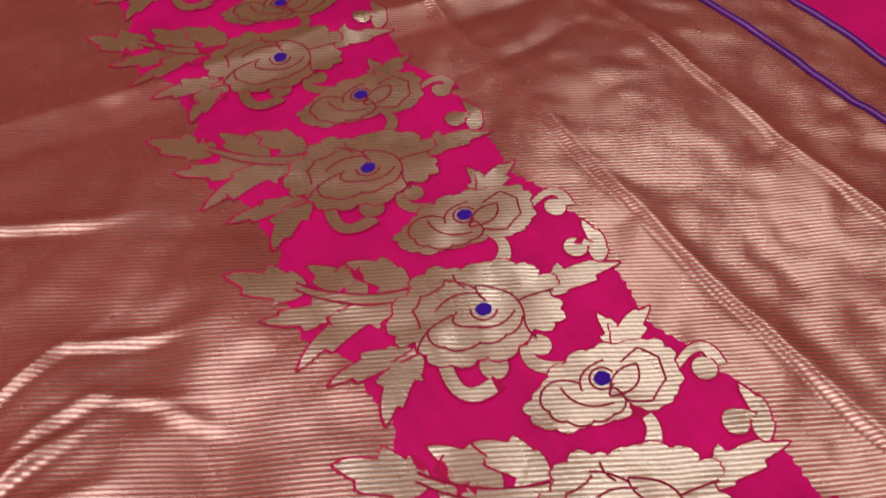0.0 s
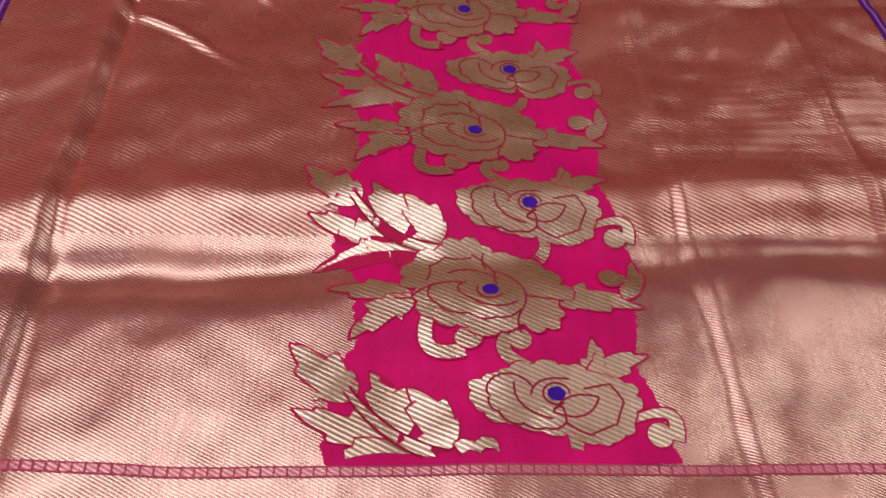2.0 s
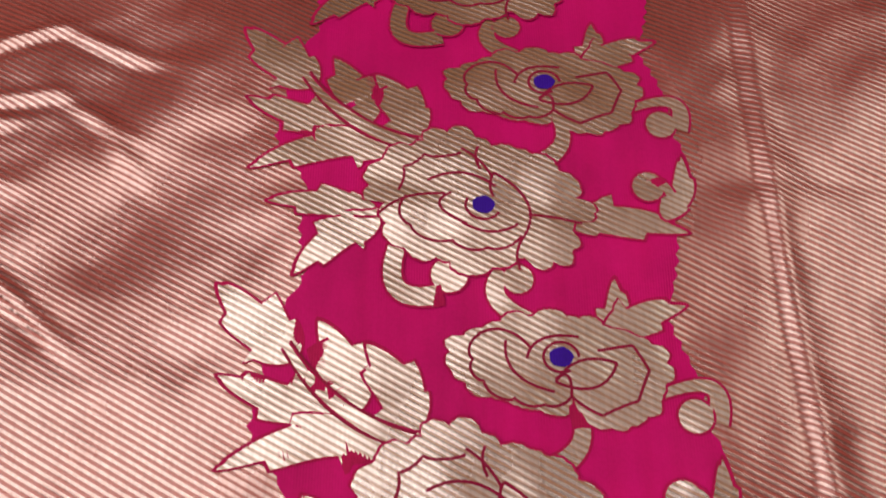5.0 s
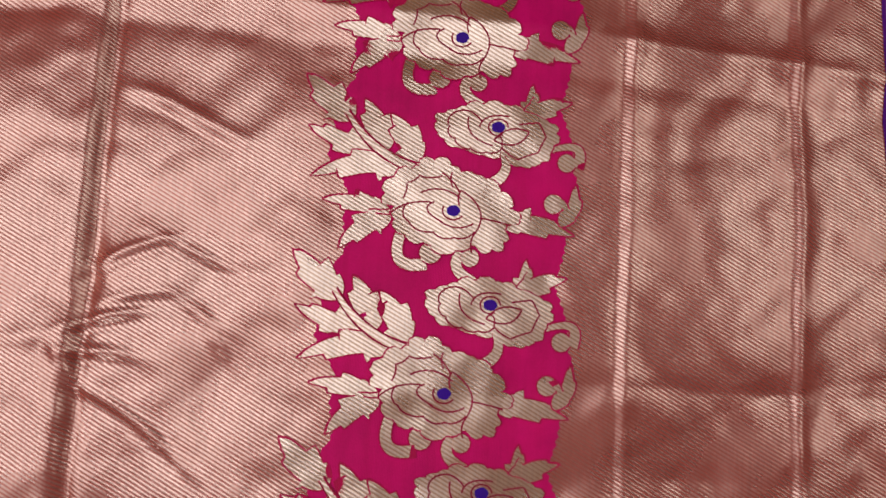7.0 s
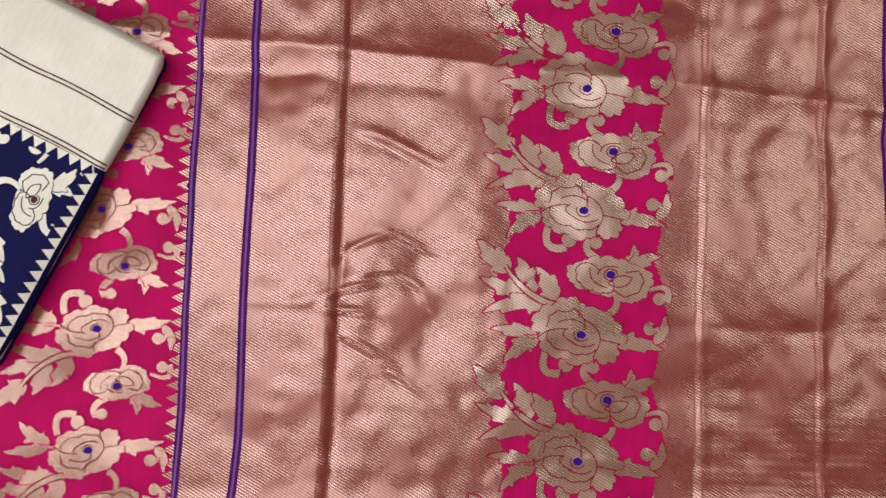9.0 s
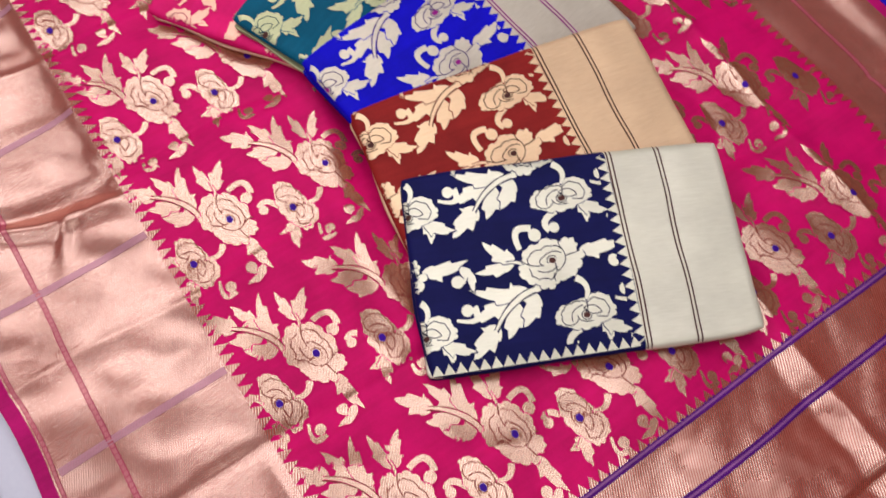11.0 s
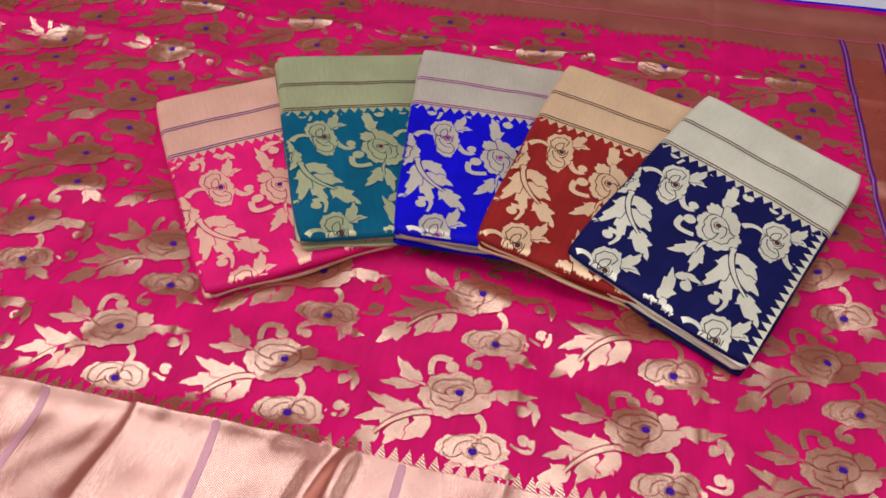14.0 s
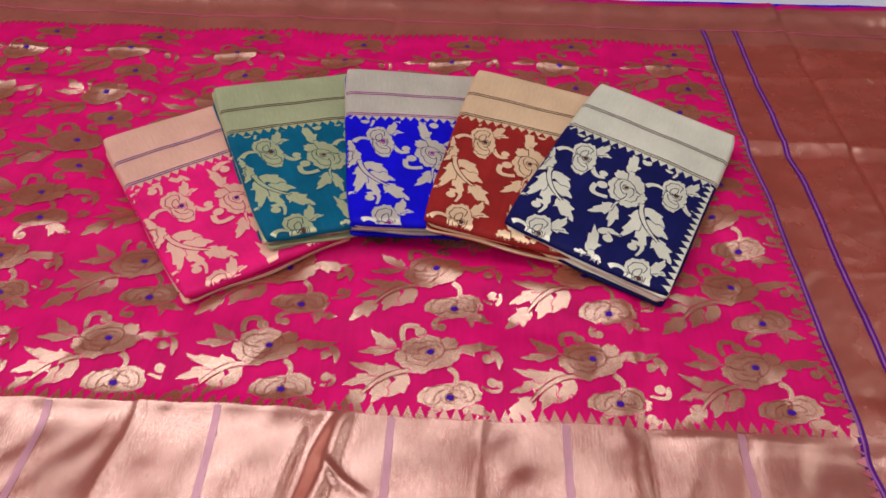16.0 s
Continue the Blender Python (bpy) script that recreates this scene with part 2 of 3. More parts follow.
    z += 0.008 * dent(x, y, -0.915, -0.215, -0.975, -0.41, 0.010)
    z += 0.006 * dent(x, y, -0.935, -0.265, -0.895, -0.295, 0.006)
    z += 0.010 * np.exp(-(((x + 0.745) / 0.03) ** 2)) * gate(y, -0.5, -0.34, 0.02)
    return z


def near_edge(x):
    return -0.408 - 0.022 * gate(x, 0.0, 3, 0.10) + 0.006 * np.sin(x * 3.1 + 1.0) + 0.007 * np.exp(-(((x + 0.745) / 0.05) ** 2))


# ---- mesh helpers ----
def part(name, verts, faces, mats, parent=None, label="", slots=None, smooth=True):
    me = bpy.data.meshes.new(name)
    me.from_pydata([tuple(v) for v in np.asarray(verts, float).tolist()], [], [tuple(f) for f in faces])
    for m in mats if isinstance(mats, (list, tuple)) else [mats]:
        me.materials.append(m)
    if slots is not None:
        me.polygons.foreach_set("material_index", np.asarray(slots, dtype=np.int32))
    if smooth:
        me.polygons.foreach_set("use_smooth", np.ones(len(me.polygons), dtype=bool))
    me.update()
    ob = new(name, me)
    ob.parent = parent
    if label:
        tagged(ob, label)
    return ob


def empty(name, m=None):
    ob = new(name)
    ob.empty_display_size = 0.05
    if m is not None:
        ob.matrix_world = m
    return ob


def grid_faces(nu, nv):
    a = (np.arange(nu - 1)[:, None] * nv + np.arange(nv - 1)[None, :]).ravel()
    return np.stack([a, a + nv, a + nv + 1, a + 1], 1).tolist()


def sheet(name, x0, x1, lo, hi, mat, parent, label="", step=0.004, lift=0.0, surface=hz):
    """A stretch of cloth from x0 to x1, between the lines lo(x) and hi(x), on the relief."""
    nu = max(2, int((x1 - x0) / step) + 1)
    xs = np.linspace(x0, x1, nu)
    a = lo(xs) if callable(lo) else np.full(nu, lo)
    b = hi(xs) if callable(hi) else np.full(nu, hi)
    nv = max(2, int(np.max(b - a) / step) + 1)
    t = np.linspace(0, 1, nv)
    X = np.repeat(xs[:, None], nv, 1)
    Y = a[:, None] * (1 - t) + b[:, None] * t
    V = np.stack([X, Y, surface(X, Y) + lift], -1).reshape(-1, 3)
    return part(name, V, grid_faces(nu, nv), mat, parent, label)


def bevel_box(name, size, mat, parent=None, at=(0, 0, 0), r=0.01, seg=3, label=""):
    bm = bmesh.new()
    bmesh.ops.create_cube(bm, size=1)
    bmesh.ops.scale(bm, vec=size, verts=bm.verts)
    bmesh.ops.bevel(bm, geom=bm.edges[:], offset=r, segments=seg, affect="EDGES", profile=0.5)
    bmesh.ops.translate(bm, vec=at, verts=bm.verts)
    me = bpy.data.meshes.new(name)
    bm.to_mesh(me)
    bm.free()
    me.materials.append(mat)
    ob = new(name, me)
    ob.parent = parent
    if label:
        tagged(ob, label)
    return ob


# ---- woven motif: flat outlines in loom points, later laid on a surface ----
UNIT = 0.000538


class Pattern:
    """Patches of thread: 2D points, triangles, a layer for each triangle."""

    def __init__(self):
        self.v, self.f, self.s = [], [], []
        self.n = 0

    def add(self, pts, faces, slot):
        self.v.append(np.asarray(pts, float))
        self.f += [tuple(i + self.n for i in f) for f in faces]
        self.s += [slot] * len(faces)
        self.n += len(pts)

    def blob(self, centre, outline, slot, rings=4):
        """A star-shaped patch, filled in rings round its centre."""
        c, o = np.asarray(centre, float), np.asarray(outline, float)
        n = len(o)
        pts = [c[None]] + [c + (o - c) * (k + 1) / rings for k in range(rings)]
        faces = [(0, 1 + i, 1 + (i + 1) % n) for i in range(n)]
        for k in range(rings - 1):
            b0, b1 = 1 + k * n, 1 + (k + 1) * n
            faces += [(b0 + i, b1 + i, b1 + (i + 1) % n, b0 + (i + 1) % n) for i in range(n)]
        self.add(np.concatenate(pts), faces, slot)

    def ribbon(self, line, width, slot):
        p = np.asarray(line, float)
        t = np.gradient(p, axis=0)
        t /= np.linalg.norm(t, axis=1, keepdims=True) + 1e-9
        nrm = np.stack([-t[:, 1], t[:, 0]], 1)
        w = np.broadcast_to(np.asarray(width, float), (len(p),))[:, None] / 2
        n = len(p)
        self.add(np.concatenate([p + nrm * w, p - nrm * w]), [(i, i + 1, n + i + 1, n + i) for i in range(n - 1)], slot)


def bez(a, b, c, n=14):
    t = np.linspace(0, 1, n)[:, None]
    return (1 - t) ** 2 * np.array(a) + 2 * t * (1 - t) * np.array(b) + t * t * np.array(c)


def arc_pts(cx, cy, rx, ry, a0, a1, bumps, depth):
    a = np.radians(np.linspace(a0, a1, 34))
    sc = 1 - depth * (1 - np.abs(np.sin((a - a[0]) / (a[-1] - a[0]) * np.pi * bumps)) ** 0.7)
    return np.stack([cx + rx * sc * np.cos(a), cy + ry * sc * np.sin(a)], 1)


def leaf(p, base, tip, width, bend=0.0, teeth=3, grow=0.0, slot=0, lean=0.0):
    """A toothed leaf from base to tip; lean moves its belly from one side to the other."""
    base, tip = np.array(base, float), np.array(tip, float)
    d = tip - base
    d /= np.linalg.norm(d)
    nrm = np.array([-d[1], d[0]])
    base, tip = base - d * grow, tip + d * grow * 1.8
    s = np.linspace(0, 1, 46)
    prof = np.sin(np.pi * s ** 0.74) ** 0.85 * (1 - 0.30 * s)

    def saw(shift):
        ph = (s * teeth + shift) % 1.0
        return 1 + 0.62 * (ph ** 1.8 - 0.40) * (s > 0.28) * (s < 0.97)
    edge = grow * np.sin(np.pi * s) ** 0.25
    mid = base + s[:, None] * (tip - base) + nrm * (bend * np.sin(np.pi * s))[:, None]
    up = mid + nrm * (prof * saw(0.15) * width * (0.52 + lean) + edge)[:, None]
    dn = mid - nrm * (prof * saw(0.55) * width * (0.52 - lean) + edge)[:, None]
    n = len(s)
    faces = [(i, i + 1, n + i + 1, n + i) for i in range(n - 1)] + [(n + i, n + i + 1, 2 * n + i + 1, 2 * n + i) for i in range(n - 1)]
    p.add(np.concatenate([up, mid, dn]), faces, slot)


def curl(p, pts, w0, w1, ball, grow=0.0, slot=0):
    """A tapering scroll that ends in a ball."""
    line = bez(*pts, n=20)
    p.ribbon(line, np.linspace(w0, w1, len(line)) + 2 * grow, slot)
    a = np.linspace(0, 2 * np.pi, 18, endpoint=False)
    r = ball[2] + grow
    p.blob(ball[:2], np.stack([ball[0] + r * np.cos(a), ball[1] + r * np.sin(a)], 1), slot, 2)


class Petals:
    """Broad petals with scalloped rims, woven together into one patch."""

    def __init__(self):
        self.rows = []

    def petal(self, c, rx, ry, turn, lobes, depth):
        self.rows.append((c[0], c[1], rx, ry, radians(turn), lobes, depth))

    def outline(self, grow=0.0, rs=1.0, n=220):
        a = np.linspace(0, 2 * np.pi, n, endpoint=False)[:, None]
        d = np.linspace(0, 150, 601)[None, :]
        X, Y = d * np.cos(a), d * np.sin(a)
        far = np.zeros(n)
        for cx, cy, rx, ry, turn, lobes, depth in self.rows:
            u, v = X - cx, Y - cy
            u, v = u * math.cos(turn) + v * math.sin(turn), v * math.cos(turn) - u * math.sin(turn)
            f = np.arctan2(v / ry, u / rx)
            sc = 1 - depth + depth * np.abs(np.sin(f * lobes / 2 + 0.35 * np.sin(f))) ** 0.6
            far = np.maximum(far, np.max(np.where(np.hypot(u / rx, v / ry) <= sc, d, 0), axis=1))
        far = far * rs * (1 + 0.006 * np.sin(a[:, 0] * 55)) + grow
        return np.stack([far * np.cos(a[:, 0]), far * np.sin(a[:, 0])], 1)


def scallop(a, b, c, bumps, depth, n=34):
    """A curve from a to c past b, with small bows along it."""
    line = bez(a, b, c, n)
    t = np.gradient(line, axis=0)
    t /= np.linalg.norm(t, axis=1, keepdims=True)
    wave = np.abs(np.sin(np.linspace(0, np.pi * bumps, n))) ** 0.7
    return line + np.stack([t[:, 1], -t[:, 0]], 1) * (wave * depth)[:, None]


BIG_ROSE = Petals()
BIG_ROSE.petal((-10, 5), 52, 40, 0, 6, 0.06)
BIG_ROSE.petal((-65, 29), 37, 24, 40, 7, 0.32)
BIG_ROSE.petal((-33, 35), 36, 27, 10, 7, 0.22)
BIG_ROSE.petal((-22, 51), 31, 21, -12, 6, 0.36)
BIG_ROSE.petal((18, 34), 26, 20, 0, 5, 0.17)
BIG_ROSE.petal((48, 12), 41, 27, -48, 7, 0.28)
BIG_ROSE.petal((65, -2), 26, 12, -14, 4, 0.22)
BIG_ROSE.petal((43, -28), 32, 25, -25, 7, 0.28)
BIG_ROSE.petal((-6, -35), 35, 23, 0, 5, 0.24)
BIG_ROSE.petal((-48, -19), 37, 25, -28, 7, 0.22)


SMALL_ROSE = Petals()
SMALL_ROSE.petal((-30, -5), 45, 29, -12, 6, 0.06)
SMALL_ROSE.petal((38, -9), 40, 31, -20, 6, 0.06)
SMALL_ROSE.petal((-64, 4), 23, 18, 0, 6, 0.35)
SMALL_ROSE.petal((-58, -14), 25, 15, -30, 6, 0.31)
SMALL_ROSE.petal((-27, -23), 38, 14, -22, 5, 0.22)
SMALL_ROSE.petal((-33, 18), 27, 16, 12, 6, 0.31)
SMALL_ROSE.petal((-4, 22), 26, 14, -6, 5, 0.27)
SMALL_ROSE.petal((25, 15), 19, 15, -30, 4, 0.27)
SMALL_ROSE.petal((61, -7), 22, 22, 10, 6, 0.31)
SMALL_ROSE.petal((50, -35), 22, 14, 10, 5, 0.31)
SMALL_ROSE.petal((29, -39), 22, 13, -20, 5, 0.27)


def big_lines():
    return [arc_pts(0, 0, 14, 12, 150, 330, 1, 0.0), bez((9, 28), (52, 3), (28, -31)), bez((9, 28), (3, 18), (8, 7)),
            bez((-44, 22), (-16, 37), (10, 16)), scallop((-67, 13), (-71, 52), (-17, 46), 3, 4), bez((-17, 50), (-2, 42), (7, 25)),
            bez((-82, -7), (-63, 12), (-30, 10)), scallop((-60, 8), (-72, -23), (-23, -29), 2, 3.5), scallop((-25, -29), (3, -43), (29, -26), 2, 3),
            bez((-25, 11), (-49, 1), (-13, -16)), bez((-17, -15), (7, -29), (27, -16)), bez((28, -31), (22, -42), (27, -54)),
            bez((35, -8), (58, -11), (76, -16)), bez((-2, 31), (-8, 43), (-3, 52))]


def small_lines():
    return [arc_pts(0, 0, 13, 11, 0, 300, 1, 0.0), scallop((-59, 17), (-77, -13), (-36, -31), 3, 3.5), scallop((-36, -29), (-13, -39), (6, -28), 2, 2.5),
            bez((-40, 13), (-45, -17), (-6, -25)), bez((-61, 17), (-39, 29), (-22, 7)), bez((-25, -1), (-21, 20), (14, 15)),
            bez((-5, -18), (11, 6), (41, -4)), bez((-5, -18), (29, -33), (41, -4)), bez((6, -28), (8, -6), (-5, -16)),
            scallop((27, 5), (61, 21), (64, -10), 2, 2.5), scallop((64, -10), (62, -38), (28, -42), 2, 3), bez((28, -42), (15, -37), (6, -28))]


def on_leaf(name, base, tip, width, bend=0.0, teeth=3, lean=0.0):
    return (name, lambda p, g, k: leaf(p, base, tip, width, bend, teeth, g, k, lean))


def pieces_big(rs=1.0):
    """The large rose first, then its leaves, stems and scrolls, each a pattern of its own."""
    out = [("woven_rose", lambda p, g, k: p.blob((0, 0), BIG_ROSE.outline(g, rs), k, 7))]
    out.append(on_leaf("leaf", (-139, 114), (-202, 172), 45, 3, 2.6, -0.06))
    out.append(on_leaf("leaf", (-92, 75), (-124, 143), 46, -5, 2.4, 0.10))
    out.append(on_leaf("leaf", (-49, 63), (-88, 125), 44, -6, 2.4, 0.12))
    out.append(on_leaf("leaf", (-100, 71), (-194, 102), 36, 4, 3.0, -0.05))
    out.append(on_leaf("leaf", (-64, 55), (-187, 36), 36, -13, 2.6, 0.08))
    out.append(on_leaf("leaf", (-82, -6), (-170, 6), 29, -5, 2.6, 0.04))
    out.append(on_leaf("leaf", (-81, -11), (-145, -56), 34, -6, 2.6, -0.06))
    out.append(on_leaf("leaf", (62, -13), (158, -24), 33, 4, 2.2, 0.06))
    out.append(on_leaf("leaf", (142, -13), (160, 42), 24, -8, 2.0, 0.10))
    out.append(("stem", lambda p, g, k: p.ribbon(bez((-40, 52), (-107, 63), (-147, 124)), np.linspace(14, 5, 14) + 2 * g, k)))
    out.append(("stem_line", lambda p, g, k: None if k else p.ribbon(bez((-51, 60), (-106, 74), (-144, 128)), 2.0, 1)))
    out.append(("stem_line", lambda p, g, k: None if k else p.ribbon(bez((-50, 49), (-110, 56), (-148, 120)), 2.0, 1)))
    out.append(("stem", lambda p, g, k: p.ribbon(bez((-66, 0), (-82, -8), (-101, -6)), np.linspace(7, 3, 14) + 2 * g, k)))
    out.append(("scroll", lambda p, g, k: curl(p, ((-66, -30), (-84, -85), (-32, -72)), 13, 15, (-27, -57, 14), g, k)))
    out.append(("scroll", lambda p, g, k: curl(p, ((148, 9), (142, 24), (135, 18)), 7, 7, (131, 16, 12.5), g, k)))
    return finish(out, [line * rs for line in big_lines()])


def pieces_small(rs=1.0):
    out = [("woven_rose", lambda p, g, k: p.blob((0, 0), SMALL_ROSE.outline(g, rs), k, 6)),
           ("scroll", lambda p, g, k: curl(p, ((-18, 25), (-61, 44), (-40, 66)), 14, 13, (-29, 60, 11.5), g, k)),
           on_leaf("leaf", (35, 13), (44, 60), 25, -4, 1.8),
           on_leaf("leaf", (32, 11), (96, 39), 31, 4, 2.2, 0.05),
           ("scroll", lambda p, g, k: curl(p, ((69, -28), (123, -7), (107, -48)), 6, 15, (93, -43, 12), g, k)),
           ("stem", lambda p, g, k: p.ribbon(bez((6, -31), (24, -61), (-7, -77)), np.linspace(9, 15, 14) + 2 * g, k))]
    return finish(out, [line * rs for line in small_lines()])


def finish(out, lines):
    made = []
    for name, draw in out:
        if name != "stem_line":
            p = Pattern()
            draw(p, 2.0, 2)
            made.append((name + "_outline", p))
        p = Pattern()
        draw(p, 0.0, 0)
        made.append((name, p))
    for line in lines:
        p = Pattern()
        p.ribbon(line, 2.2, 1)
        made.append(("petal_line", p))
    return made


def dot(p, x, y, rx=9.0, ry=7.4, slot=0):
    a = np.linspace(0, 2 * np.pi, 14, endpoint=False)
    r = 1 + 0.05 * np.sin(5 * a + 1)
    p.blob((x, y), np.stack([x + rx * r * np.cos(a), y + ry * r * np.sin(a)], 1), slot, 2)


def lay(name, p, place, mats, parent, inside=None, label="", lifts=(0.0006, 0.0009, 0.0003)):
    """Lays a pattern on a surface: place maps its points to x, y, z, inside says which of them stay."""
    uv = np.concatenate(p.v)
    xyz, keep = place(uv)
    faces, slots = [], []
    lift = np.zeros(len(uv))
    for f, s in zip(p.f, p.s):
        if inside is None or all(keep[i] for i in f):
            faces.append(f)
            slots.append(s)
        for i in f:
            lift[i] = lifts[s]
    if not faces:
        return None
    xyz = xyz + np.stack([0 * lift, 0 * lift, lift], 1)
    used = sorted({i for f in faces for i in f})
    back = {o: n for n, o in enumerate(used)}
    return part(name, xyz[used], [tuple(back[i] for i in f) for f in faces], mats, parent, label, slots)


def dot_pattern(x=0, y=0):
    p = Pattern()
    dot(p, x, y)
    return p


P_BIG, P_SMALL, P_DOT = pieces_big(), pieces_small(), dot_pattern()
P_BODY_BIG, P_BODY_SMALL = pieces_big(0.87), pieces_small(0.87)
P_FOLD_BIG, P_FOLD_SMALL = pieces_big(0.82), pieces_small(0.82)


def lay_sprig(pieces, place, dot_place, mats, dot_mat, parent, label, base=0.00035):
    """One repeat: the rose is a part of the cloth, leaves, stem, scrolls and centre are parts of the rose.
    Each patch lies a thread higher than the one before, the rose over its leaves."""
    count = sum(1 for name, _ in pieces if name not in ("petal_line", "woven_rose", "woven_rose_outline"))
    top = base + 0.00003 * count
    level = {"woven_rose_outline": top, "woven_rose": top + 0.0001, "petal_line": top + 0.0003}
    order = [q for q in pieces if q[0] == "woven_rose"] + [q for q in pieces if q[0] != "woven_rose"]
    rose, z = None, base
    for name, p in order:
        if name in level:
            h = level[name]
        else:
            z += 0.00003
            h = z
        made = lay(name if rose or name == "woven_rose" else "woven_" + name, p, place, mats, rose or parent, True, label if name == "woven_rose" else "", (h, h, h))
        if name == "woven_rose":
            rose = made
    if rose:
        lay("rose_centre", P_DOT, dot_place, [dot_mat], rose, True, "dark silk centre", (top + 0.0005,))
    return rose


def on_saree(x, y, scale=1.0, flip=1.0, bounds=(-9, 9, -9, 9)):
    k = UNIT * scale

    def place(uv):
        X, Y = x + uv[:, 0] * k, y + flip * uv[:, 1] * k
        keep = (X > bounds[0]) & (X < bounds[1]) & (Y > bounds[2]) & (Y < bounds[3])
        return np.stack([X, Y, hz(X, Y)], 1), keep
    return place


# ---- the room ----
def room():
    fz = -0.192
    # walls and ceiling are unseen, added to close the room and dim reflections
    me = [("wall_north", (7.6, 0.1, 2.9), (-0.4, 3.65, 1.2)), ("wall_south", (7.6, 0.1, 2.9), (-0.4, -3.65, 1.2)),
          ("wall_east", (0.1, 7.2, 2.9), (3.45, 0, 1.2)), ("wall_west", (0.1, 7.2, 2.9), (-4.25, 0, 1.2))]
    for name, size, at in me:
        tagged(bevel_box(name, size, M_WALL, at=at, r=0.004, seg=1), "plain unseen wall closing the room, dark brown to dim its reflection", "wall", kind="structure")
    tagged(bevel_box("ceiling", (7.6, 7.2, 0.1), M_CEIL, at=(-0.4, 0, CEILING_Z + 0.06), r=0.004, seg=1), "plain unseen ceiling closing the room, greyed to dim its reflection", "ceiling", kind="structure")
    floor = tagged(bevel_box("floor", (7.6, 7.2, 0.06), M_GROUT, at=(-0.4, 0, fz - 0.036), r=0.004, seg=1), "pale tiled floor with thin grey joints", "floor", kind="structure")
    tile = None
    for i in range(12):
        for j in range(11):
            at = (-3.88 + 0.6 * i, -3.3 + 0.6 * j, fz - 0.004)
            if tile is None:
                tile = bevel_box("tile", (0.596, 0.596, 0.008), M_FLOOR, r=0.002, seg=1)
                ob = tile
            else:
                ob = new("tile", tile.data)
            ob.parent = floor
            ob.location = at


room()


def mattress():
    """The white sheeted mattress that everything lies on."""
    root = tagged(empty("mattress", pose(0, 0, -0.192)), "low mattress under a white cotton sheet on the floor", "mattress")
    x0, x1, y0, y1, h = -3.2, 2.2, -0.455, 0.815, 0.180
    prof = []
    for s, cy, sg in ((0, y0, -1), (1, y1, 1)):
        seq = [(cy - sg * 0.006, 0.0), (cy, 0.03), (cy + sg * 0.004, 0.08), (cy, 0.13)]
        seq += [(cy - sg * 0.03 + sg * 0.03 * math.cos(a), h - 0.03 + 0.03 * math.sin(a)) for a in np.linspace(0.1, math.pi / 2, 6)]
        prof.append(seq if s == 0 else seq[::-1])
    mid = [(y, h) for y in np.linspace(y0 + 0.05, y1 - 0.05, 26)]
    prof = prof[0] + mid + prof[1]
    xs = np.linspace(x0, x1, 220)
    V = []
    for x in xs:
        for y, z in prof:
            k = z / h
            wy = 0.006 * float(value_noise(x, z * 0.5, 0.12, 2)) * (1 - abs(2 * k - 1) * 0.6)
            wz = 0.004 * float(value_noise(x, y, 0.1, 1)) * (k > 0.99)
            V.append((x, y + (wy if k < 0.99 else 0), z + wz - 0.004 * (k > 0.99)))
    part("sheet", V, grid_faces(len(xs), len(prof)), M_WHITE, root)
    for x in (x0, x1):
        part("end_panel", [(x, y0, 0), (x, y1, 0), (x, y1, h - 0.02), (x, y0, h - 0.02)], [(0, 1, 2, 3)], M_WHITE, root)
    return root


mattress()


# ---- the spread saree ----
Y_NEAR, Y_FAR, Y_STITCH = -0.212, 0.565, -0.336
X_L1, X_L2, X_R1, X_R2 = -0.398, -0.342, 0.320, 0.380
X_START, X_END = -2.35, 0.95


def stitch(x):
    return Y_STITCH + 0.003 * np.sin(x * 4) - 0.020 * gate(x, -0.25, 2, 0.04) - 0.014 * gate(x, 0.12, 2, 0.08)


def stripe(parent, x, y0, y1, wave=0.003):
    """Two purple threads with a lilac one between, woven across the cloth."""
    n = int((y1 - y0) / 0.004)
    ys = np.linspace(y0, y1, n)
    xs = x + wave * value_noise(ys * 0 + x * 3, ys, 0.13, 2)
    offs = np.array([-0.0042, -0.0011, 0.0011, 0.0042])
    X, Y = xs[:, None] + offs[None], np.repeat(ys[:, None], 4, 1)
    V = np.stack([X, Y, hz(X, Y) + 0.0006], -1).reshape(-1, 3)
    f = grid_faces(n, 4)
    return part("purple_stripe", V, f, [M_PURPLE, M_LILAC], parent, "narrow double purple silk stripe", [0 if i % 3 != 1 else 1 for i in range(len(f))])


def faint_band(parent, x, y0, y1, w=0.008):
    n = int((y1 - y0) / 0.004)
    ys = np.linspace(y0, y1, n)
    X = x + np.array([-w / 2, 0, w / 2])[None] + 0 * ys[:, None]
    Y = np.repeat(ys[:, None], 3, 1)
    V = np.stack([X, Y, hz(X, Y) + 0.0005], -1).reshape(-1, 3)
    return part("mauve_band", V, grid_faces(n, 3), M_MAUVE, parent, "faint mauve band in the border")


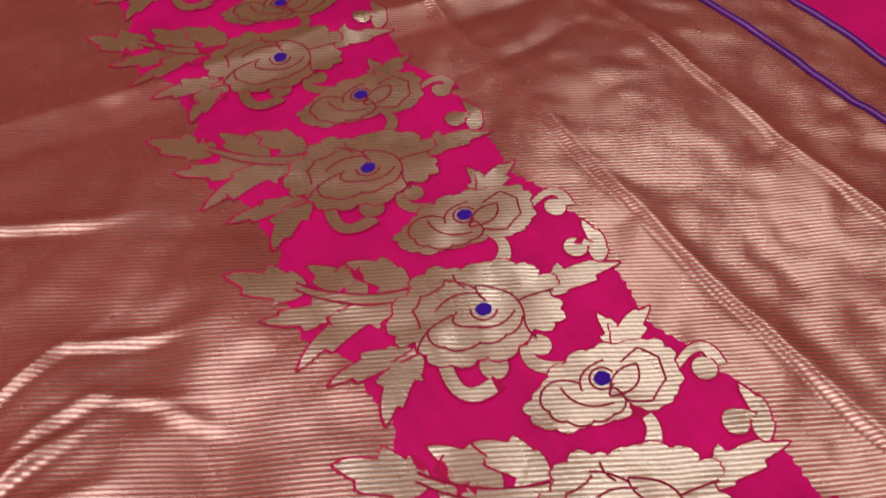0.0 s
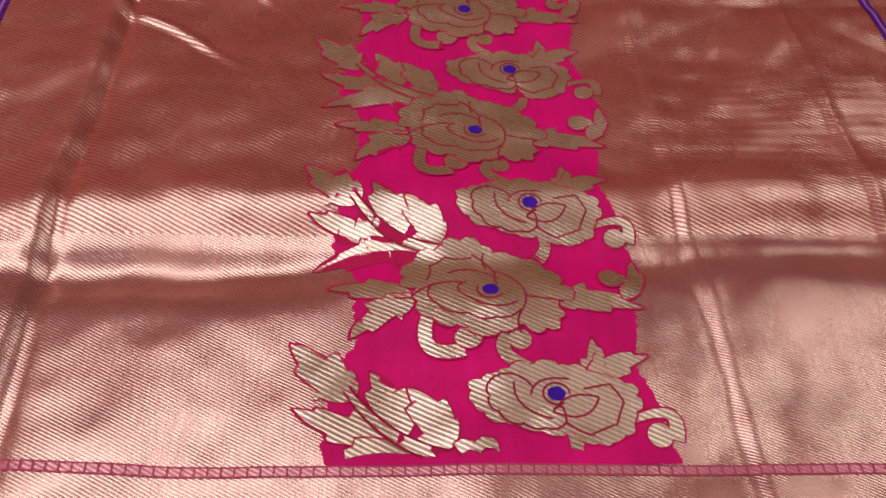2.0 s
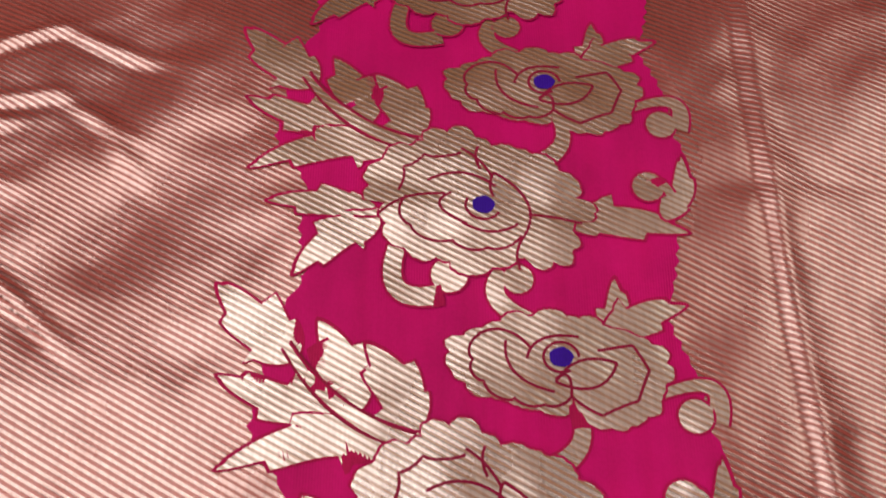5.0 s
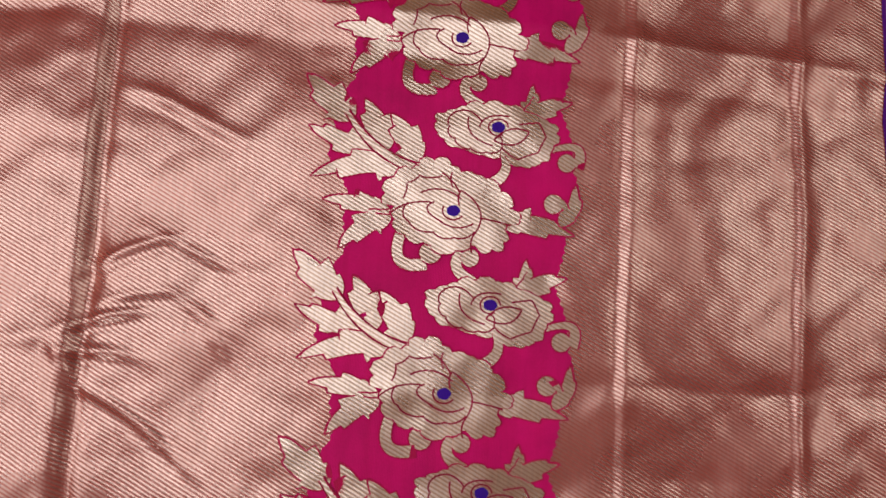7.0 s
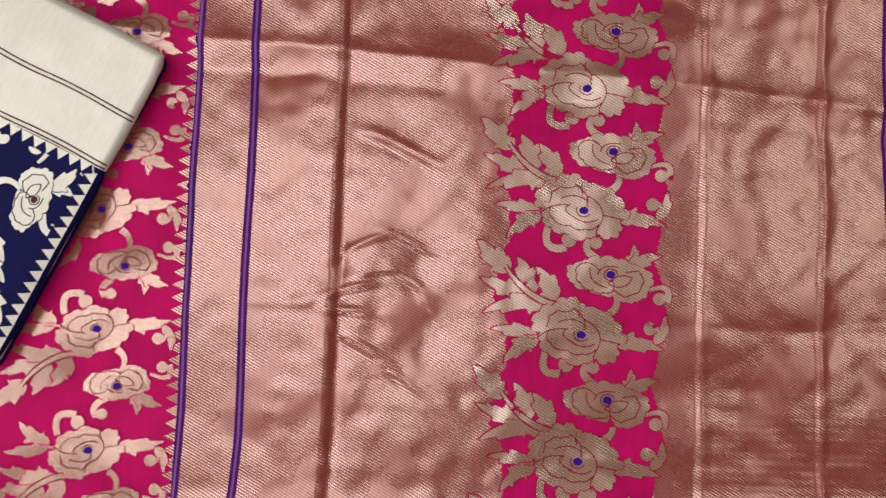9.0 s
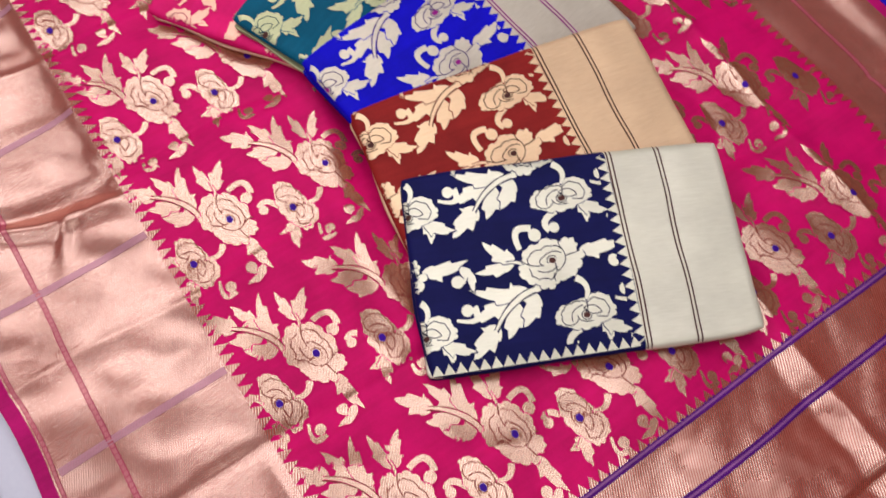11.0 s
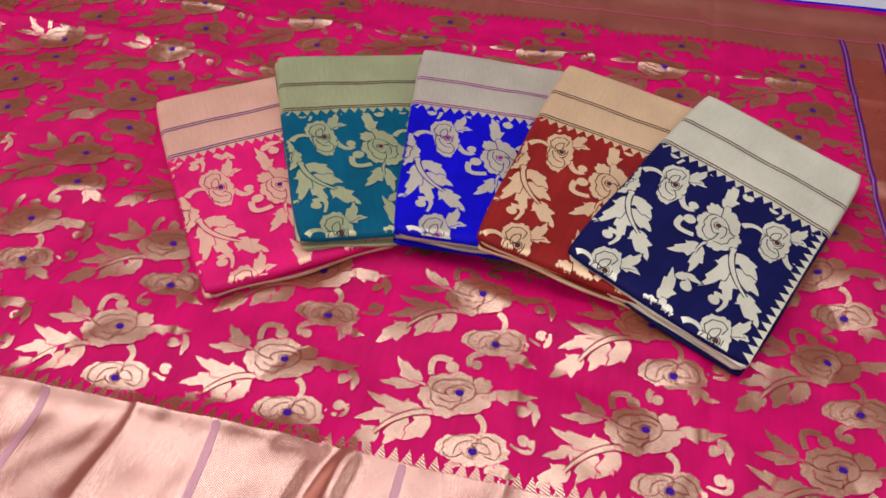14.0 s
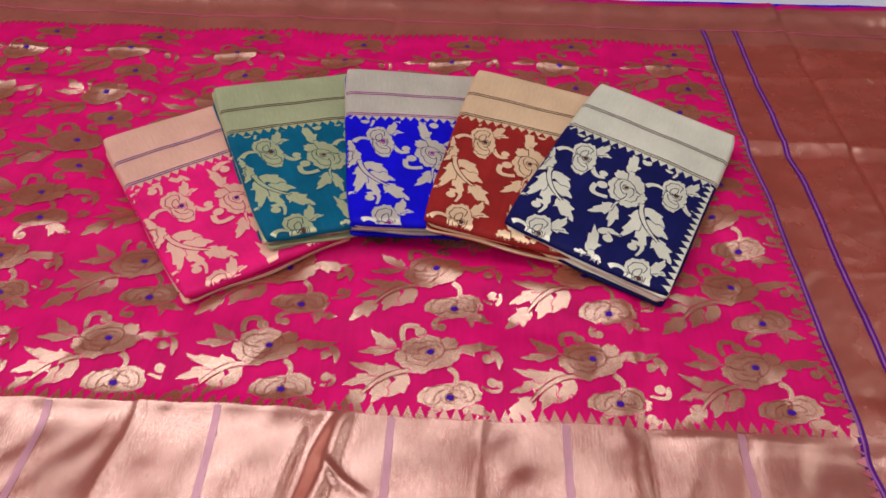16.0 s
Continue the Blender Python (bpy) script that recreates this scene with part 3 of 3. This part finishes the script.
def ladder_line(parent, x0, x1, yfun, w=0.0055, rungs=True):
    """A rose-coloured woven line with small rungs."""
    n = int((x1 - x0) / 0.004)
    xs = np.linspace(x0, x1, n)
    yc = yfun(xs)
    Y = yc[:, None] + np.array([-0.5, -0.34, 0.34, 0.5])[None] * w
    X = np.repeat(xs[:, None], 4, 1)
    V = [np.stack([X, Y, hz(X, Y) + 0.0005], -1).reshape(-1, 3)]
    f = grid_faces(n, 4)
    s = [0 if k % 3 == 1 else 1 for k in range(len(f))]
    base = n * 4
    if rungs:
        for x in np.arange(x0, x1 - 0.004, 0.0062):
            y = float(yfun(np.array([x]))[0])
            q = np.array([(x, y - w * 0.36), (x + 0.0008, y - w * 0.36), (x + 0.0008, y + w * 0.36), (x, y + w * 0.36)])
            V.append(np.column_stack([q, hz(q[:, 0], q[:, 1]) + 0.0009]))
            f.append((base, base + 1, base + 2, base + 3))
            s.append(1)
            base += 4
    return part("ladder_line", np.concatenate(V), f, [M_ROSE, M_THREAD], parent, "rose-coloured woven line in the border", s)


def temple_row(parent, along, start, stop, fixed, height, mat, pitch=0.0125):
    """A row of small woven triangles along x (at y = fixed) or along y (at x = fixed)."""
    V, f = [], []
    for a in np.arange(start, stop - pitch * 0.5, pitch):
        b = len(V)
        q = [(a + 0.0008, 0), (a + pitch - 0.0008, 0), (a + pitch * 0.72, height * 0.5), (a + pitch / 2, height), (a + pitch * 0.28, height * 0.5)]
        for u, h in q:
            x, y = (u, fixed + h) if along == "x" else (fixed + h, u)
            V.append((x, y, float(hz(x, y)) + 0.0007))
        f += [(b, b + 1, b + 2, b + 4), (b + 4, b + 2, b + 3)]
    return tagged(part("temple_edging", V, f, mat, parent, "row of small woven triangles"), kind="stuff")


def saree():
    root = tagged(empty("silk_saree"), "pink silk saree with copper brocade borders spread over the mattress", "saree")
    in_edge = lambda x: near_edge(x) + 0.014
    sheet("body_cloth", X_START, X_L1, Y_NEAR, Y_FAR, M_PINK, root, "pink silk ground of the body")
    sheet("near_border", X_START, X_END, in_edge, Y_NEAR, M_BORDER, root, "copper metal-thread border, crumpled", 0.0035)
    sheet("far_border", X_START, X_END, Y_FAR, 0.688, M_BORDER, root, "copper metal-thread border")
    sheet("pallu_cloth", X_L1, X_R2, Y_NEAR, Y_FAR, M_COPPER, root, "copper brocade end panel with pressed folds", 0.0025)
    sheet("end_cloth", X_R2, X_END, Y_NEAR, Y_FAR, M_PINK, root, "plain pink end of the cloth")
    sheet("near_selvedge", X_START, X_END, near_edge, in_edge, M_SELVEDGE, root, "magenta selvedge")
    sheet("far_selvedge", X_START, X_END, 0.688, 0.702, M_SELVEDGE, root, "magenta selvedge")
    # the cloth's turned-down edge meets the sheet
    for x in (X_L1, X_L2, X_R1, X_R2):
        stripe(root, x, Y_STITCH + 0.004, 0.615)
    ladder_line(root, X_START, X_END, stitch)
    ladder_line(root, X_START, X_END, lambda x: in_edge(x) + 0.004, 0.004)
    ladder_line(root, X_START, X_END, lambda x: 0.0 * x + 0.615, 0.005, False)
    for k in range(11):
        faint_band(root, -0.52 - 0.176 * k, float(in_edge(-0.52 - 0.176 * k)) + 0.008, Y_NEAR - 0.002)
    temple_row(root, "x", X_START, X_L1 - 0.008, Y_NEAR, 0.0135, M_COPPER)
    temple_row(root, "x", X_START, X_L1 - 0.008, Y_FAR, -0.0135, M_COPPER)
    temple_row(root, "y", Y_NEAR + 0.004, Y_FAR, X_L1 - 0.0036, -0.011, M_COPPER)
    temple_row(root, "y", Y_STITCH + 0.006, Y_NEAR, X_L1 - 0.0036, -0.010, M_ROSE)
    # pink ground of the flower strip, with scalloped sides
    ys = np.linspace(Y_STITCH - 0.021, Y_FAR - 0.02, 300)
    ph = 2 * np.pi * ys / 0.127
    left = -0.082 + 0.008 * np.sin(ph + 2.2) + 0.003 * np.sin(3 * ph) + 0.0012 * np.sin(ph * 17)
    right = 0.079 + 0.006 * np.sin(ph + 0.6) + 0.004 * np.abs(np.sin(ph * 1.5 + 0.5)) + 0.0010 * np.sin(ph * 19)
    t = np.linspace(0, 1, 42)
    X = left[:, None] * (1 - t) + right[:, None] * t
    Y = np.repeat(ys[:, None], 42, 1)
    part("strip_ground", np.stack([X, Y, hz(X, Y) + 0.00035], -1).reshape(-1, 3), grid_faces(300, 42), M_PINK, root, "pink ground of the woven flower strip")
    mats = [M_GOLD, M_LINE, M_EDGE]
    lim = (-9, 9, Y_STITCH - 0.016, Y_FAR)
    for j in range(-3, 5):
        y = 0.127 * j
        pl = on_saree(0, y, bounds=lim)
        lay_sprig(P_BIG, pl, pl, mats, M_DOT, root, "large gold-thread rose with leaves and red outlines", 0.0005)
        pl = on_saree(0.029, y + 0.062, bounds=lim)
        lay_sprig(P_SMALL, pl, pl, mats, M_DOT, root, "small gold-thread rose with red outlines", 0.0005)
    # the body's repeat, mirrored
    lim = (X_START, X_L1 - 0.006, Y_NEAR + 0.002, Y_FAR - 0.002)
    for k in range(10):
        for j in range(-1, 7):
            x, y = -0.485 - 0.176 * k, -0.130 - 0.0012 * k + 0.119 * j
            for pat, px, py in ((P_BODY_BIG, x, y), (P_BODY_SMALL, x + 0.0235, y - 0.0555)):
                if py < lim[2] + 0.005 or py > lim[3] - 0.01:
                    continue
                pl = on_saree(px, py, 0.87, -1.0, lim)
                lay_sprig(pat, pl, pl, [M_GOLD_FINE, M_VEIN, M_PINK], M_DOT, root, "gold-thread rose woven into the pink silk")
    return root


saree()


# ---- the fan of folded sarees ----
W, L, T = 0.215, 0.352, 0.026


def stack_top(w, l):
    """Height of a bundle's top over its underside: soft, rounded towards its edges."""
    e = np.minimum(np.minimum(w, W - w), np.minimum(l, L - l))
    r = 0.009
    q = np.clip(1 - e / r, 0, 1)
    return T - r * (1 - np.sqrt(np.clip(1 - q * q, 0, 1))) * 0.75 + 0.0012 * value_noise(w * 1.0, l, 0.05, 2) + 0.0015 * np.sin(np.pi * w / W) * np.sin(np.pi * l / L)


def soft_corners(w, l):
    """Draws a bundle's corners in and lets its edges wander a little."""
    u, v = 2 * w / W - 1, 2 * l / L - 1
    c = 0.004 * (u * u * v * v) ** 4
    return (w - np.sign(u) * c + 0.0016 * value_noise(w, l, 0.06, 3), l - np.sign(v) * c + 0.0016 * value_noise(w + 3, l, 0.06, 4))


def folded_saree(name, label, corner, angle, tilt, lift, ground, thread, stripe_m, dot_m, line_m, seed, rose):
    root = tagged(empty(name, Matrix.Translation((*corner, lift)) @ pose(0, 0, 0, 0, 0, angle) @ pose(0, 0, 0, 0, tilt, 0)), label, "folded saree", "folded sarees")
    r = random.Random(seed)
    BW = 0.130
    # layers under the top: each a soft, wavering fold with a rounded rim
    n = 6
    th = (T - 0.005) / n
    for i in range(n):
        grow = [r.uniform(-0.008, 0.001) - (0.004 if i == n - 1 else 0) for _ in range(4)]
        ph, amp = r.uniform(0, 9), r.uniform(0.0008, 0.0022)
        V, m = [], 240
        for q in range(m):
            a = 2 * math.pi * q / m
            c, d = math.cos(a), math.sin(a)
            e = (abs(c) ** 44 + abs(d) ** 44) ** (-1 / 44)
            u, v = c * e, d * e
            out_w = W / 2 + (grow[0] if u > 0 else grow[1])
            out_l = L / 2 + (grow[2] if v > 0 else grow[3]) + amp * math.sin(u * 5 + ph)
            z = th * (i + 0.5) + 0.0012 * math.sin(u * 4 + ph * 2) * abs(v) + 0.0008 * math.sin(v * 6 + ph)
            for t in (-90, -45, 0, 45, 90):
                k = th * 0.62
                rim = k * (math.cos(radians(t)) - 1)
                V.append((W / 2 + u * (out_w + rim), L / 2 + v * (out_l + rim), max(0.0, z + k * math.sin(radians(t)))))
        faces = [(q * 5 + t, (q + 1) % m * 5 + t, (q + 1) % m * 5 + t + 1, q * 5 + t + 1) for q in range(m) for t in range(4)]
        faces += [tuple(q * 5 for q in reversed(range(m))), tuple(q * 5 + 4 for q in range(m))]
        part("fold_layer", V, faces, ground if i in (0, 3) else thread, root)

    def top(name, l0, l1, mat, lab):
        nu, nv = 60, max(4, int((l1 - l0) / 0.0036))
        u = 0.5 - 0.5 * np.cos(np.linspace(0, np.pi, nu))
        ws = u * W
        t = np.linspace(0, 1, nv)
        if l0 <= 0.0:
            t = t ** 1.5
        if l1 >= L:
            t = 1 - (1 - t) ** 1.5
        ls = l0 + t * (l1 - l0)
        X, Y = np.repeat(ws[:, None], nv, 1), np.repeat(ls[None], nu, 0)
        A, B = soft_corners(X, Y)
        part(name, np.stack([A, B, stack_top(X, Y)], -1).reshape(-1, 3), grid_faces(nu, nv), mat, root, lab)

    top("silk_face", 0.0, L - BW, ground, "silk face with woven roses")
    top("border_face", L - BW, L, thread, "plain metal-thread border")

    def strip(l, w, mat, name="thread_line", lift_z=0.0006):
        ws = np.linspace(0.001, W - 0.001, 70)
        ll = l + 0.0012 * value_noise(ws, ws * 0 + l, 0.07, 1)
        X = np.repeat(ws[:, None], 2, 1)
        Y = np.stack([ll - w / 2, ll + w / 2], 1)
        A, B = soft_corners(X, Y)
        part(name, np.stack([A, B, stack_top(X, Y) + lift_z], -1).reshape(-1, 3), grid_faces(70, 2), mat, root)

    for base in (L - BW + 0.004, L - BW + 0.058):
        strip(base - 0.0022, 0.0016, stripe_m)
        strip(base + 0.0022, 0.0016, stripe_m)
    V, f = [], []
    pitch = 0.0118
    for a in np.arange(0.002, W - pitch, pitch):
        b = len(V)
        for u, h in ((a, 0), (a + pitch, 0), (a + pitch / 2, -0.0105)):
            V.append((u, L - BW + h, float(stack_top(np.array(u), np.array(L - BW + h))) + 0.0007))
        f.append((b, b + 2, b + 1))
    tagged(part("temple_edging", V, f, thread, root), kind="stuff")
    if name == "folded_navy_saree":
        V, f = [], []
        for a in np.arange(0.004, L - BW - pitch, pitch):
            b = len(V)
            for u, h in ((a, 0), (a + pitch, 0), (a + pitch / 2, -0.0105)):
                V.append((W - 0.004 + h, u, float(stack_top(np.array(W - 0.004 + h), np.array(u))) + 0.0008))
            f.append((b, b + 1, b + 2))
        tagged(part("temple_edging", V, f, thread, root), kind="stuff")

    def on_top(x, y, k=1.0):
        def place(uv):
            X, Y = x + uv[:, 1] * k * 0.00051, y + uv[:, 0] * k * 0.00048
            keep = (X > 0.001) & (X < W - (0.014 if name == "folded_navy_saree" else 0.001)) & (Y > 0.001) & (Y < L - BW - 0.011)
            A, B = soft_corners(np.clip(X, 0, W), np.clip(Y, 0, L))
            return np.stack([A, B, stack_top(np.clip(X, 0, W), np.clip(Y, 0, L))], 1), keep
        return place

    for i in range(-2, 2):
        for j in range(-1, 2):
            cx, cy = rose[0] + 0.1255 * i, rose[1] + 0.162 * j
            for pat, px, py in ((P_FOLD_BIG, cx, cy), (P_FOLD_SMALL, cx + 0.060, cy + 0.023)):
                lay_sprig(pat, on_top(px, py), on_top(px, py, 0.85), [thread, line_m, ground], dot_m, root, "metal-thread rose with dark outlines")
    return root


SIL_COOL = zari("silver_zari", (0.86, 0.83, 0.70), (0.86, 0.83, 0.66), 0.36, 0.0022, 35.0, 0.42, 0.5)
SIL_GREEN = zari("green_gold_zari", (0.66, 0.67, 0.40), (0.46, 0.49, 0.28), 0.36, 0.0022, 35.0, 0.42, 0.5)
SIL_GREY = zari("grey_gold_zari", (0.76, 0.69, 0.55), (0.66, 0.59, 0.49), 0.36, 0.0022, 35.0, 0.42, 0.5)
SIL_BUFF = zari("buff_gold_zari", (0.93, 0.67, 0.42), (0.92, 0.62, 0.38), 0.36, 0.0022, 35.0, 0.42, 0.5)
SIL_PEACH = zari("peach_gold_zari", (0.95, 0.60, 0.45), (0.94, 0.50, 0.38), 0.36, 0.0022, 35.0, 0.42, 0.5)
S_NAVY, S_RED = silk("navy_silk", (0.007, 0.008, 0.085)), silk("rust_red_silk", (0.30, 0.018, 0.016))
S_TEAL, S_PINK = silk("teal_silk", (0.001, 0.105, 0.19)), silk("bright_pink_silk", (0.80, 0.01, 0.17))
S_BLUE = silk("royal_blue_saree_silk", (0.004, 0.001, 0.60))
T_DARK, T_BROWN = silk("dark_outline_silk", (0.02, 0.02, 0.04)), silk("brown_thread", (0.10, 0.035, 0.03))
T_MAG = silk("magenta_thread", (0.34, 0.02, 0.26))

folded_saree("folded_pink_saree", "folded pink silk saree with peach metal border", (-1.118, -0.090), 35.0, 0.0, 0.003,
             S_PINK, SIL_PEACH, M_PURPLE, M_PURPLE, silk("pink_outline", (0.45, 0.01, 0.10)), 1, (0.116, 0.127))
folded_saree("folded_teal_saree", "folded teal silk saree with green-gold border", (-1.040, -0.018), 25.0, 6.0, 0.027,
             S_TEAL, SIL_GREEN, T_BROWN, T_BROWN, silk("teal_outline", (0.01, 0.06, 0.08)), 2, (0.113, 0.144))
folded_saree("folded_blue_saree", "folded royal blue silk saree with grey-gold border", (-0.948, 0.018), 8.5, 7.0, 0.029,
             S_BLUE, SIL_GREY, T_MAG, T_MAG, silk("blue_outline", (0.05, 0.01, 0.16)), 3, (0.115, 0.140))
folded_saree("folded_red_saree", "folded rust red silk saree with buff-gold border", (-0.862, 0.030), -10.0, 7.0, 0.031,
             S_RED, SIL_BUFF, T_BROWN, T_BROWN, silk("red_outline", (0.10, 0.015, 0.01)), 4, (0.113, 0.148))
folded_saree("folded_navy_saree", "folded navy blue silk saree with silver border", (-0.766, 0.034), -25.0, 7.0, 0.031,
             S_NAVY, SIL_COOL, T_BROWN, T_BROWN, T_DARK, 5, (0.113, 0.143))


# ---- behind: a blue saree's edge, packed sarees on the floor ----
def blue_edge():
    root = tagged(empty("blue_saree"), "royal blue saree lying under the spread one, only its edge showing", "saree")
    f = lambda X, Y: -0.0085 + 0.0025 * value_noise(X, Y, 0.06, 1)
    sheet("blue_cloth", -0.95, 0.9, 0.60, lambda x: 0.732 + 0.02 * gate(x, -0.6, 0.4, 0.1), M_BLUE, root, "", 0.01, 0.0, f)
    return root


blue_edge()



def wrapped(name):
    """Grey and red printed cloth seen through clear wrap."""
    m, nt, b = nodes_of(name)
    plain = coords(nt)
    big, fine = noise_tex(nt, plain, 4.0, 2.0), noise_tex(nt, plain, 18.0, 5.0)
    grey = ramp(nt, fine, [(0.35, (0.085, 0.095, 0.10)), (0.65, (0.13, 0.14, 0.14))])
    red = ramp(nt, fine, [(0.40, (0.20, 0.012, 0.02)), (0.60, (0.30, 0.10, 0.05))])
    where = ramp(nt, big, [(0.52, (0, 0, 0)), (0.60, (1, 1, 1))])
    nt.links.new(mixed(nt, where, grey, red), b.inputs["Base Color"])
    b.inputs["Roughness"].default_value = 0.16
    bumped(nt, b, [(big, 0.5, 0.02), (fine, 0.2, 0.002)])
    return m


M_PLASTIC = wrapped("clear_wrap_over_printed_cloth")
M_REDCLOTH = matte("red_floral_cloth", (0.25, 0.012, 0.03), 0.5, 18.0, 0.5)
M_OCHRE = matte("ochre_brocade", (0.30, 0.20, 0.07), 0.45, 40.0, 0.5)
M_DARK = matte("dark_grey_mat", (0.05, 0.05, 0.07), 0.8, 20.0, 0.3)


def packed_saree(x, y, turn, top):
    root = tagged(empty("packed_saree", pose(x, y, -0.180, 0, 0, turn)), "folded saree in clear wrap with a red and ochre edge", "packed saree", "packed sarees")
    for i, (m, h) in enumerate(((M_REDCLOTH, 0.05), (M_OCHRE, 0.02), (M_REDCLOTH, 0.045))):
        bevel_box("fold_layer", (0.46 - 0.01 * i, 0.34, h), m, root, (0, 0, (0.025, 0.060, 0.0925)[i]), 0.009)
    b = bevel_box("wrap", (0.48, 0.36, 0.012), top, root, (0, 0, 0.121), 0.005, 3, "clear wrap over the top")
    b.data.polygons.foreach_set("use_smooth", np.ones(len(b.data.polygons), dtype=bool))
    return root


tagged(bevel_box("floor_mat", (4.0, 0.70, 0.012), M_DARK, at=(-0.6, 1.19, -0.186), r=0.004), "dark grey mat on the floor behind the mattress", "mat")
for i in range(5):
    packed_saree(-1.42 + 0.484 * i, 1.065, (-0.6, 0.5, -0.4, 0.7, -0.5)[i], M_PLASTIC)
